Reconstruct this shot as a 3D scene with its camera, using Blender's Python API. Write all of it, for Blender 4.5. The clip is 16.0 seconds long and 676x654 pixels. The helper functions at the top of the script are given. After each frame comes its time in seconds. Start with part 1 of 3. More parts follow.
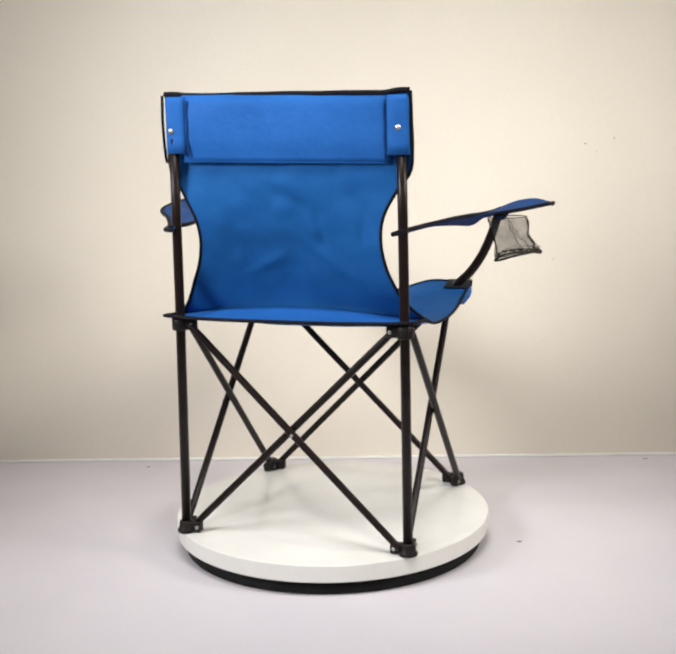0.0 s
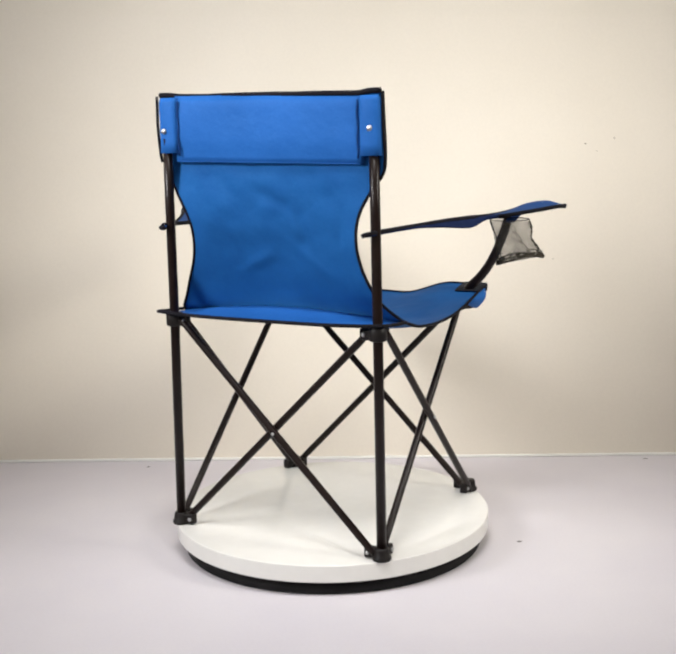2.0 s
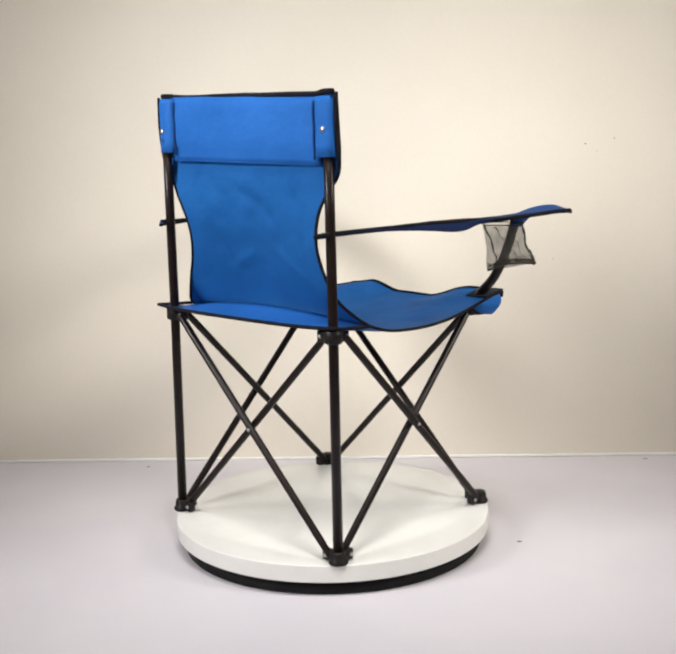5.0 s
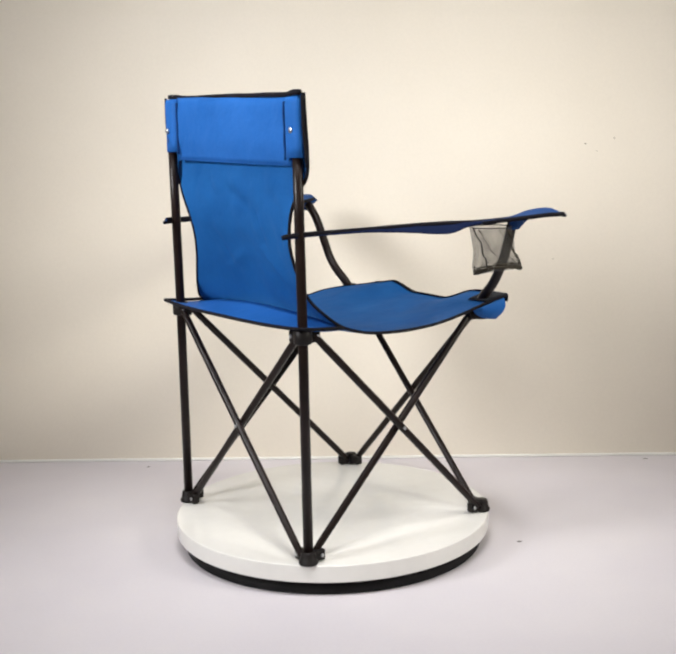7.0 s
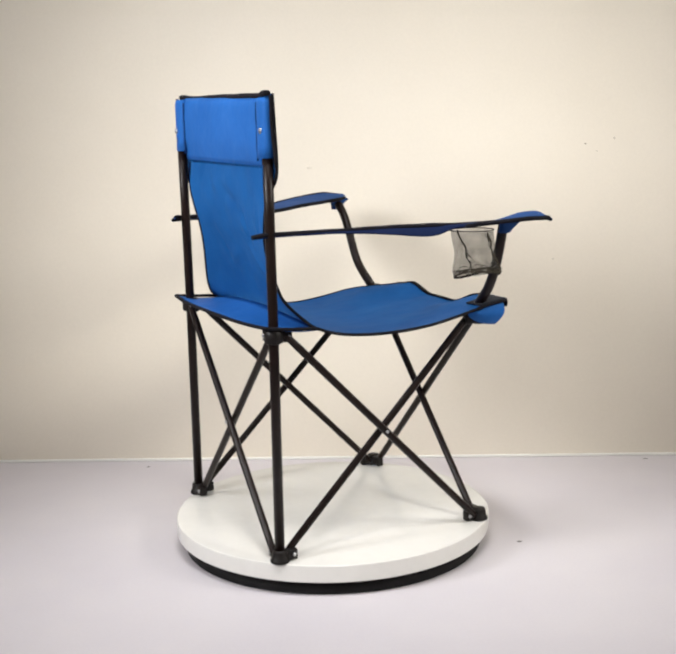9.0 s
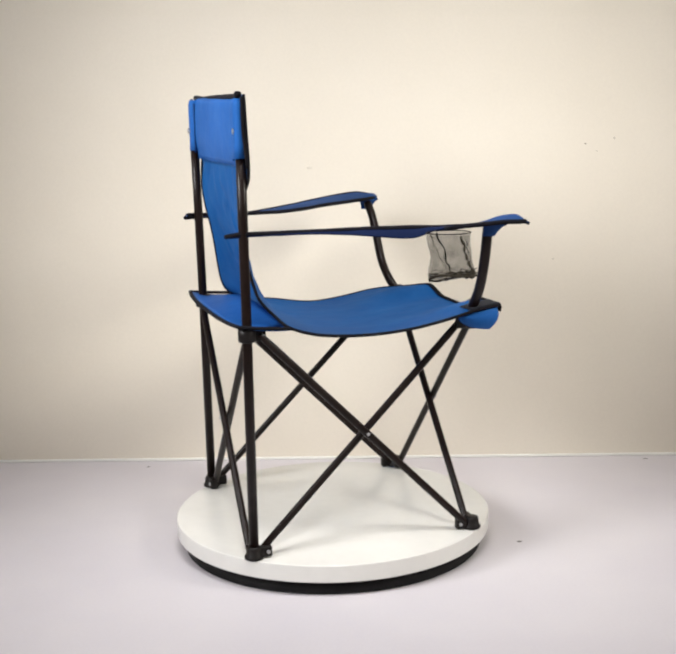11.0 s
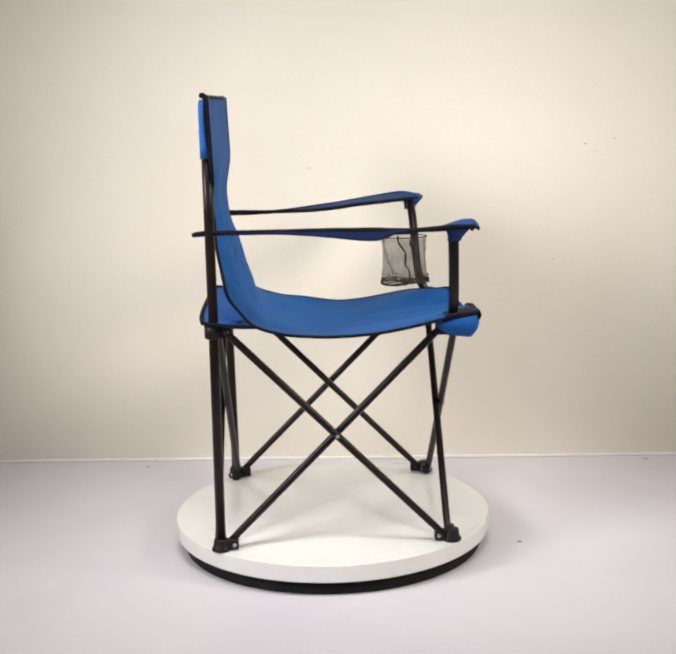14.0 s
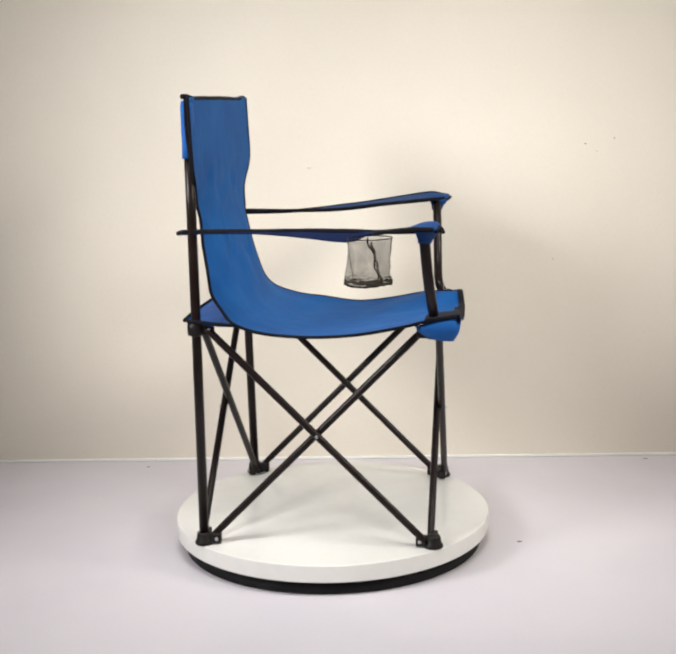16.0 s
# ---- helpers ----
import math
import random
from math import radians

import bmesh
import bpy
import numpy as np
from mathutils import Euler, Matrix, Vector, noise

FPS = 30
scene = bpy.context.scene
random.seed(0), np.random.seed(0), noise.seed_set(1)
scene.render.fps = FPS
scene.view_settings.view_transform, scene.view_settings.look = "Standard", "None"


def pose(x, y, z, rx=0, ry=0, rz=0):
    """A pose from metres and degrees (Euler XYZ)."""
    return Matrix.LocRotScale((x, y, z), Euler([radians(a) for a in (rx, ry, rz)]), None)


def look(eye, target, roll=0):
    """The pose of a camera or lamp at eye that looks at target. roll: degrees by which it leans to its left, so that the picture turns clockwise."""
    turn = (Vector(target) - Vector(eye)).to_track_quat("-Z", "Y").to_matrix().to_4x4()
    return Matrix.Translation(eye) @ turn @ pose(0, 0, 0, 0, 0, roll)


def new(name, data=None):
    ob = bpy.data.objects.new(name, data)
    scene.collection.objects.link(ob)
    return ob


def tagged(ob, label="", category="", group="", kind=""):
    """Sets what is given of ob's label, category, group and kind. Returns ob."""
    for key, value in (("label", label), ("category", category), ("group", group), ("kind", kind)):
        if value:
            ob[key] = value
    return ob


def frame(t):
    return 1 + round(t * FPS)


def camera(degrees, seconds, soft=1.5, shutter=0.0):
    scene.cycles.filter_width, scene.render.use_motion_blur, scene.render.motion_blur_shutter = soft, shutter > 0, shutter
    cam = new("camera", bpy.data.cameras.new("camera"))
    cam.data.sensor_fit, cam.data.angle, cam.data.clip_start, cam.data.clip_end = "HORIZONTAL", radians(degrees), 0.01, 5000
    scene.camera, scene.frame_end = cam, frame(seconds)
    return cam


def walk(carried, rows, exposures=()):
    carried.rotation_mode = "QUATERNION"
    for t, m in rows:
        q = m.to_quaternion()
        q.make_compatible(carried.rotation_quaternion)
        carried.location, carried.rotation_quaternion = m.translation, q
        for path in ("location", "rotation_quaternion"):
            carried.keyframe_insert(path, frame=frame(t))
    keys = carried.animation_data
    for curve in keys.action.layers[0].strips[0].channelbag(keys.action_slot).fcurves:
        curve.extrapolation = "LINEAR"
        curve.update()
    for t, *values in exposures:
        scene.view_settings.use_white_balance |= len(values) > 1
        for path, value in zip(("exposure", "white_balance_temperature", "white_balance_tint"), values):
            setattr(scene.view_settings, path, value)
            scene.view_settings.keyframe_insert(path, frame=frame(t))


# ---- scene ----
DURATION = 16.0
EYE, AIM = (0.0, -2.117, 0.792), (0.01805, -0.1481, 0.4408)
cam = camera(33.24, DURATION, soft=2.5)
STAND = look(EYE, AIM, -1.434)
walk(cam, [(0.0, STAND), (DURATION, STAND)], exposures=[(0.0, 0.0), (DURATION, 0.0)])

# heights over the floor
BOARD_LOW, BOARD_TOP = 0.026, 0.058
# the wall behind runs through these two points of the floor line
WALL_A, WALL_B = Vector((-0.811, 0.565, 0)), Vector((0.821, 0.474, 0))
WALL_TURN = math.degrees(math.atan2(WALL_B.y - WALL_A.y, WALL_B.x - WALL_A.x))
WALL_MID = (WALL_A + WALL_B) / 2
ROOM_W, ROOM_BACK, ROOM_H = 1.9, -3.4, 2.5

# ---- light: soft studio lamps and an added front fill round the turntable, none in view ----
world = bpy.data.worlds.new("room_air")
world.use_nodes = True
world.node_tree.nodes["Background"].inputs[0].default_value = (0.9, 0.92, 1.0, 1)
world.node_tree.nodes["Background"].inputs[1].default_value = 0.0
scene.world = world


def area_lamp(name, eye, target, sx, sy, watts, colour, spread):
    data = bpy.data.lights.new(name, "AREA")
    data.shape, data.size, data.size_y, data.energy, data.color, data.spread = "RECTANGLE", sx, sy, watts, colour, radians(spread)
    ob = new(name, data)
    ob.matrix_world = look(eye, target)
    return ob


# added broad fill from behind the camera; it stands for no known lamp
area_lamp("front_fill", (-0.4, -3.3, 1.6), (0.15, 0.4, 0.95), 2.0, 1.5, 2.0, (1.0, 0.985, 0.975), 54)
area_lamp("left_softbox", (-1.78, -1.00, 1.45), (0.16, 0.20, 0.55), 0.7, 0.7, 7.7, (0.985, 0.985, 1.0), 57)
area_lamp("right_softbox", (1.78, -0.85, 1.45), (0.08, 0.25, 0.52), 0.6, 0.7, 5.2, (1.0, 0.968, 0.885), 57)
area_lamp("ceiling_lamp", (0.0, -1.0, 2.35), (0.03, -0.35, 0.0), 0.9, 0.6, 8.3, (1.0, 0.985, 0.98), 85)


# ---- materials ----
class Mat:
    """A node material with a principled surface and a few helpers."""

    def __init__(self, name, rough=0.6, metal=0.0, spec=0.5):
        self.m = bpy.data.materials.new(name)
        self.m.use_nodes = True
        self.t = self.m.node_tree
        self.b = self.t.nodes["Principled BSDF"]
        self.b.inputs["Roughness"].default_value = rough
        self.b.inputs["Metallic"].default_value = metal
        self.b.inputs["Specular IOR Level"].default_value = spec
        self.co = self.node("ShaderNodeTexCoord").outputs["Object"]

    def node(self, kind, **vals):
        n = self.t.nodes.new(kind)
        for k, v in vals.items():
            n.inputs[k.replace("_", " ")].default_value = v
        return n

    def link(self, a, b):
        self.t.links.new(a, b)

    def noise(self, scale, detail=3.0, rough=0.55, stretch=None):
        n = self.node("ShaderNodeTexNoise", Scale=scale, Detail=detail, Roughness=rough)
        src = self.co
        if stretch:
            mp = self.node("ShaderNodeMapping", Scale=stretch)
            self.link(src, mp.inputs["Vector"])
            src = mp.outputs["Vector"]
        self.link(src, n.inputs["Vector"])
        return n.outputs["Fac"]

    def ramp(self, fac, stops):
        r = self.node("ShaderNodeValToRGB")
        el = r.color_ramp.elements
        while len(el) < len(stops):
            el.new(0.5)
        for e, (p, c) in zip(el, stops):
            e.position, e.color = p, (*c, 1)
        self.link(fac, r.inputs["Fac"])
        return r.outputs["Color"]

    def mix(self, fac, a, b, mode="MIX"):
        n = self.node("ShaderNodeMix")
        n.data_type, n.blend_type = "RGBA", mode
        if isinstance(fac, float):
            n.inputs["Factor"].default_value = fac
        else:
            self.link(fac, n.inputs["Factor"])
        self.link(a, n.inputs["A"])
        self.link(b, n.inputs["B"])
        return n.outputs["Result"]

    def colour(self, out):
        self.link(out, self.b.inputs["Base Color"])

    def bump(self, fac, strength, distance):
        n = self.node("ShaderNodeBump", Strength=strength, Distance=distance)
        self.link(fac, n.inputs["Height"])
        last = [l.from_socket for l in self.t.links if l.to_socket == self.b.inputs["Normal"]]
        if last:
            self.link(last[0], n.inputs["Normal"])
        self.link(n.outputs["Normal"], self.b.inputs["Normal"])


def two_tone(name, a, b, scale, rough, metal=0.0, fine=0.0, fine_scale=200, bump=0.0, bump_dist=0.001, spec=0.5):
    """Paint or plastic: broad patches between a and b, a fine grain and a slight relief."""
    k = Mat(name, rough, metal, spec)
    base = k.ramp(k.noise(scale), [(0.3, a), (0.7, b)])
    if fine:
        grain = k.ramp(k.noise(fine_scale, 2), [(0.25, (1 - fine,) * 3), (0.75, (1.0,) * 3)])
        base = k.mix(1.0, base, grain, "MULTIPLY")
    k.colour(base)
    if bump:
        k.bump(k.noise(fine_scale, 2), bump, bump_dist)
    return k.m


def weave(name, a, b, rough, sheen, glow=0.0, spec=0.07):
    """Woven polyester: fine thread grain, soft broad mottling, small puckers."""
    k = Mat(name, rough, 0.0, spec)
    base = k.ramp(k.noise(9.0, 4.0, 0.6), [(0.28, a), (0.72, b)])
    grain = k.ramp(k.noise(420.0, 2.0), [(0.2, (0.86,) * 3), (0.8, (1.0,) * 3)])
    k.colour(k.mix(1.0, base, grain, "MULTIPLY"))
    k.b.inputs["Sheen Weight"].default_value = sheen
    k.b.inputs["Sheen Roughness"].default_value = 0.5
    k.bump(k.noise(700.0, 2.0), 0.12, 0.0005)
    k.bump(k.noise(24.0, 4.0), 0.45, 0.006)
    if glow:
        k.b.inputs["Transmission Weight"].default_value = 0.0
        tr = k.node("ShaderNodeBsdfTranslucent")
        k.link(base, tr.inputs["Color"])
        mx = k.node("ShaderNodeMixShader", Fac=glow)
        k.link(k.b.outputs["BSDF"], mx.inputs[1])
        k.link(tr.outputs["BSDF"], mx.inputs[2])
        k.link(mx.outputs["Shader"], k.t.nodes["Material Output"].inputs["Surface"])
    return k.m


M_WALL = two_tone("cream_wall_paint", (0.735, 0.672, 0.568), (0.785, 0.722, 0.618), 2.2, 0.75, fine=0.03, fine_scale=160, bump=0.12, bump_dist=0.001)
M_PLAIN = two_tone("plain_room_paint", (0.66, 0.645, 0.615), (0.71, 0.695, 0.66), 1.5, 0.8, fine=0.02, fine_scale=120)
M_FLOOR = two_tone("pale_lilac_floor", (0.66, 0.625, 0.665), (0.71, 0.675, 0.70), 3.0, 0.5, fine=0.03, fine_scale=180, bump=0.05)
M_TRIM = two_tone("white_trim_paint", (0.80, 0.79, 0.74), (0.86, 0.85, 0.80), 12.0, 0.45, fine=0.04)
M_BOARD = two_tone("white_board_paint", (0.80, 0.785, 0.74), (0.845, 0.83, 0.785), 7.0, 0.2, fine=0.03, fine_scale=60, bump=0.01)
M_BASE = two_tone("black_turntable_plastic", (0.006, 0.0055, 0.006), (0.010, 0.009, 0.009), 20.0, 0.6, spec=0.2)
M_STEEL = two_tone("black_painted_tube", (0.008, 0.004, 0.003), (0.015, 0.008, 0.0065), 30.0, 0.33, fine=0.15, fine_scale=300, bump=0.05, bump_dist=0.0004, spec=0.21)
M_PLASTIC = two_tone("black_moulded_plastic", (0.009, 0.007, 0.0065), (0.015, 0.012, 0.011), 60.0, 0.45, fine=0.1, fine_scale=500, spec=0.22)
M_RIVET = two_tone("bright_rivet_metal", (0.42, 0.42, 0.43), (0.55, 0.55, 0.56), 80.0, 0.36, metal=1.0)
M_BIND = weave("black_binding_tape", (0.006, 0.0058, 0.008), (0.012, 0.011, 0.015), 0.8, 0.02)
M_PATCH = weave("charcoal_corner_patch", (0.014, 0.016, 0.022), (0.024, 0.026, 0.034), 0.8, 0.02)
M_BLUE = weave("blue_woven_polyester", (0.0105, 0.086, 0.290), (0.0170, 0.122, 0.375), 0.6, 0.0, glow=0.14, spec=0.05)
# armrest blue taken down to navy: shade is put into the colour
M_ARM_SHADED = weave("blue_armrest_shade_darkened", (0.014, 0.052, 0.17), (0.022, 0.070, 0.22), 0.7, 0.0)
# darker copy of the armrest colour; paints in the shade on the strap's flap
M_STRAP_SHADED = weave("strap_shade_darkened", (0.006, 0.012, 0.042), (0.009, 0.017, 0.06), 0.75, 0.0)
# slightly paler and less rough than M_BLUE
M_PALE_BLUE = weave("paler_blue_polyester", (0.015, 0.098, 0.34), (0.022, 0.124, 0.42), 0.55, 0.0, spec=0.06)
M_SEAM = weave("dark_blue_seam", (0.008, 0.036, 0.13), (0.012, 0.05, 0.18), 0.7, 0.0)
M_SPECK = two_tone("dark_speck", (0.05, 0.045, 0.04), (0.09, 0.08, 0.07), 90.0, 0.8)


def net_material():
    """Grey net: threads with open meshes between them, so half of the light passes."""
    k = Mat("grey_mesh_net", 0.8)
    k.colour(k.ramp(k.noise(60.0), [(0.3, (0.016, 0.0145, 0.011)), (0.7, (0.036, 0.032, 0.025))]))
    tr = k.node("ShaderNodeBsdfTransparent")
    fac = k.node("ShaderNodeMapRange", From_Min=0.3, From_Max=0.7, To_Min=0.27, To_Max=0.47)
    k.link(k.noise(45.0, 3.0), fac.inputs["Value"])
    mx = k.node("ShaderNodeMixShader")
    k.link(fac.outputs["Result"], mx.inputs["Fac"])
    k.link(tr.outputs["BSDF"], mx.inputs[1])
    k.link(k.b.outputs["BSDF"], mx.inputs[2])
    k.link(mx.outputs["Shader"], k.t.nodes["Material Output"].inputs["Surface"])
    return k.m


M_NET = net_material()
M_NETEDGE = weave("brown_black_net_hem", (0.012, 0.010, 0.007), (0.05, 0.043, 0.032), 0.85, 0.0)


# ---- mesh helpers ----
def part(name, bm, material, parent=None, label="", smooth=True, thick=0.0):
    """Link a bmesh as one mesh object under a thing or a part."""
    bmesh.ops.recalc_face_normals(bm, faces=bm.faces)
    for f in bm.faces:
        f.smooth = smooth
    me = bpy.data.meshes.new(name)
    bm.to_mesh(me)
    bm.free()
    me.materials.append(material)
    ob = new(name, me)
    ob.parent = parent
    if thick:
        mod = ob.modifiers.new("thickness", "SOLIDIFY")
        mod.thickness, mod.offset = thick, 0.0
    return tagged(ob, label)


def spline(pts, n, even=True):
    """n points along a smooth curve through pts (Catmull-Rom), even in arc length or in steps of pts."""
    p = [Vector(q) for q in pts]
    p = [2 * p[0] - p[1]] + p + [2 * p[-1] - p[-2]]
    fine = []
    for i in range(1, len(p) - 2):
        for k in range(24):
            s = k / 24
            a, b, c, d = p[i - 1:i + 3]
            fine.append(0.5 * (2 * b + (c - a) * s + (2 * a - 5 * b + 4 * c - d) * s * s + (3 * b - a - 3 * c + d) * s ** 3))
    fine.append(p[-2])
    acc = [0.0]
    for u, v in zip(fine, fine[1:]):
        acc.append(acc[-1] + ((v - u).length if even else 1.0))
    out, j = [], 0
    for k in range(n):
        want = acc[-1] * k / (n - 1)
        while j < len(acc) - 2 and acc[j + 1] < want:
            j += 1
        f = (want - acc[j]) / max(acc[j + 1] - acc[j], 1e-9)
        out.append(fine[j].lerp(fine[j + 1], min(max(f, 0), 1)))
    return out


def tube(bm, pts, radius, sides=12, flat=1.0, closed=False):
    """A round or flattened tube along pts; radius is a number or one per point."""
    pts = [Vector(p) for p in pts]
    n = len(pts)
    rad = radius if isinstance(radius, (list, tuple)) else [radius] * n
    rings, ref = [], None
    for i, p in enumerate(pts):
        if closed:
            d = (pts[(i + 1) % n] - pts[i - 1]).normalized()
        else:
            d = (pts[min(i + 1, n - 1)] - pts[max(i - 1, 0)]).normalized()
        if ref is None:
            ref = d.orthogonal().normalized() if abs(d.z) > 0.95 else Vector((0, 0, 1)).cross(d).normalized()
        a = (ref - d * ref.dot(d)).normalized()
        ref, b = a, d.cross(a)
        rings.append([bm.verts.new(p + rad[i] * (a * math.cos(t) + flat * b * math.sin(t)))
                      for t in (2 * math.pi * k / sides for k in range(sides))])
    for i in range(n if closed else n - 1):
        r, s = rings[i], rings[(i + 1) % n]
        for k in range(sides):
            bm.faces.new((r[k], r[(k + 1) % sides], s[(k + 1) % sides], s[k]))
    if not closed:
        bm.faces.new(rings[0][::-1])
        bm.faces.new(rings[-1])


def lathe(bm, profile, centre=(0, 0, 0), sides=32):
    """Turn (radius, height) pairs round the upright axis at centre."""
    c = Vector(centre)
    rings = []
    for r, z in profile:
        rings.append([bm.verts.new(c + Vector((r * math.cos(t), r * math.sin(t), z)))
                      for t in (2 * math.pi * k / sides for k in range(sides))])
    for r, s in zip(rings, rings[1:]):
        for k in range(sides):
            bm.faces.new((r[k], r[(k + 1) % sides], s[(k + 1) % sides], s[k]))
    bm.faces.new(rings[0][::-1])
    bm.faces.new(rings[-1])


def box(bm, lo, hi, bevel=0.0, m=None):
    """A box with rounded edges between two corners, moved by m."""
    made = bmesh.ops.create_cube(bm, size=1.0)["verts"]
    lo, hi = Vector(lo), Vector(hi)
    for v in made:
        v.co = Vector(((v.co[i] + 0.5) * (hi[i] - lo[i]) + lo[i] for i in range(3)))
    if bevel:
        edges = list({e for v in made for e in v.link_edges})
        done = bmesh.ops.bevel(bm, geom=edges, offset=bevel, segments=2, affect="EDGES", profile=0.5)
        made = list({v for f in done["faces"] for v in f.verts} | {v for v in made if v.is_valid})
    if m is not None:
        bmesh.ops.transform(bm, matrix=m, verts=made)


def sheet(bm, rows):
    """A grid of quads over rows of points."""
    vs = [[bm.verts.new(p) for p in row] for row in rows]
    for a, b in zip(vs, vs[1:]):
        for k in range(len(a) - 1):
            bm.faces.new((a[k], a[k + 1], b[k + 1], b[k]))


def ease(a, b, x):
    t = min(max((x - a) / (b - a), 0.0), 1.0)
    return t * t * (3 - 2 * t)


# ---- the room ----
def room():
    turn = pose(WALL_MID.x, WALL_MID.y, 0, 0, 0, WALL_TURN)
    bm = bmesh.new()
    box(bm, (-ROOM_W - 0.3, 0, -0.05), (ROOM_W + 0.3, 0.12, ROOM_H), 0, turn)
    back = tagged(part("wall_north", bm, M_WALL, smooth=False), "smooth cream-painted wall behind the turntable", "wall", kind="structure")
    bm = bmesh.new()
    box(bm, (-ROOM_W - 0.3, ROOM_BACK - 0.3, -0.10), (ROOM_W + 0.3, 0.9, 0.0))
    tagged(part("floor", bm, M_FLOOR, smooth=False), "pale lilac-grey smooth floor", "floor", kind="structure")
    bm = bmesh.new()
    box(bm, (-ROOM_W - 0.3, ROOM_BACK - 0.3, ROOM_H), (ROOM_W + 0.3, 0.9, ROOM_H + 0.1))
    tagged(part("ceiling", bm, M_PLAIN, smooth=False), "plain off-white room ceiling", "ceiling", kind="structure")
    for name, lo, hi in (("wall_west", (-ROOM_W - 0.12, ROOM_BACK, 0), (-ROOM_W, 0.42, ROOM_H)),
                         ("wall_east", (ROOM_W, ROOM_BACK, 0), (ROOM_W + 0.12, 0.40, ROOM_H)),
                         ("wall_south", (-ROOM_W - 0.12, ROOM_BACK - 0.12, 0), (ROOM_W + 0.12, ROOM_BACK, ROOM_H))):
        bm = bmesh.new()
        box(bm, lo, hi)
        tagged(part(name, bm, M_PLAIN, smooth=False), "plain off-white painted room wall", "wall", kind="structure")
    # thin white strip that seals the joint of wall and floor
    bm = bmesh.new()
    box(bm, (-ROOM_W, -0.007, 0.0), (ROOM_W, 0.002, 0.006), 0.002, turn)
    tagged(part("trim", bm, M_TRIM), "thin white sealing strip along the wall's foot", "trim", kind="structure")
    return back


room()


# ---- the turntable ----
def turntable():
    thing = tagged(new("turntable"), "round white board on a low black turntable base", "turntable")
    bm = bmesh.new()
    # base made wider so its black also stands for the contact shadow
    lathe(bm, [(0.286, 0.0), (0.287, 0.002), (0.284, 0.014), (0.274, 0.021), (0.20, BOARD_LOW + 0.001)], sides=96)
    part("base", bm, M_BASE, thing, "black low base under the board, widened to stand for its shadow")
    bm = bmesh.new()
    top, low, r = BOARD_TOP, BOARD_LOW, 0.3015
    edge = [(r - 0.002 + 0.002 * math.cos(a), top - 0.002 + 0.002 * math.sin(a)) for a in (math.pi / 2 * k / 5 for k in range(6))]
    lathe(bm, [(0.02, low), (r - 0.003, low), (r, low + 0.003)] + edge + [(0.15, top), (0.02, top)], sides=256)
    platter = part("board", bm, M_BOARD, thing, "white-painted round wooden board", smooth=False)
    return thing, platter


TURNTABLE, PLATTER = turntable()

# ---- the folding chair, in its own space: x to its right, y to its front, z up from the board ----
# places of the feet and of the joints above them: the frame stands a little skewed
FEET = {(-1, -1): (-0.2145, -0.1975), (1, -1): (0.2115, -0.2080), (1, 1): (0.2080, 0.2020), (-1, 1): (-0.2045, 0.2055)}
HUBS = {(-1, -1): (-0.2055, -0.1995), (1, -1): (0.2105, -0.2050), (1, 1): (0.2020, 0.2080), (-1, 1): (-0.2060, 0.2150)}
POST_TOP = {-1: (-0.1985, -0.2042), 1: (0.2090, -0.2040)}
LEAN, TILT = 0.0035, -0.0040   # the back stands a little to the right, and its right end lower
FOOT_Z = 0.013          # underside of the feet
HUB_Z = 0.4060          # height of the sliding joints
CHAIR = tagged(new("camping_chair"), "blue folding camping chair with black steel frame and cup holder", "chair")


def rivet(parent, at, axis, r=0.0042):
    bm = bmesh.new()
    a = Vector(axis).normalized()
    p = Vector(at)
    tube(bm, [p - a * 0.002, p + a * 0.0012, p + a * 0.0022, p + a * 0.0027], [r, r, r * 0.75, r * 0.3], 12)
    part("rivet", bm, M_RIVET, parent, "bright metal rivet head")


def joint(name, corner, at, z, foot):
    """A plastic corner joint: a collar round the post and two lugs that hold the rods."""
    bm = bmesh.new()
    sx, sy = corner
    x, y = at
    if foot:
        lathe(bm, [(0.0155, 0.0), (0.0168, 0.0015), (0.0168, 0.0055), (0.0140, 0.008), (0.0128, 0.019), (0.0115, 0.022)], (x, y, z), 20)
        lo, hi = 0.002, 0.021
    else:
        lathe(bm, [(0.0125, -0.013), (0.0155, -0.011), (0.0155, 0.010), (0.0125, 0.012)], (x, y, z), 20)
        lo, hi = -0.012, 0.008
    for ang in (0.0 if sx < 0 else 180.0, 90.0 if sy < 0 else -90.0):
        box(bm, (0.004, -0.0075, lo), (0.031, 0.0075, hi), 0.0025, pose(x, y, z, 0, 0, ang))
    ob = part(name, bm, M_PLASTIC, CHAIR)
    h = z + (lo + hi) / 2
    if not foot and sy > 0:     # covered by the fabric
        return ob
    rivet(ob, (x - sx * 0.024, y + sy * 0.0078, h), (0, sy, 0), 0.0035)
    rivet(ob, (x + sx * 0.0078, y - sy * 0.024, h), (sx, 0, 0), 0.0035)
    return ob


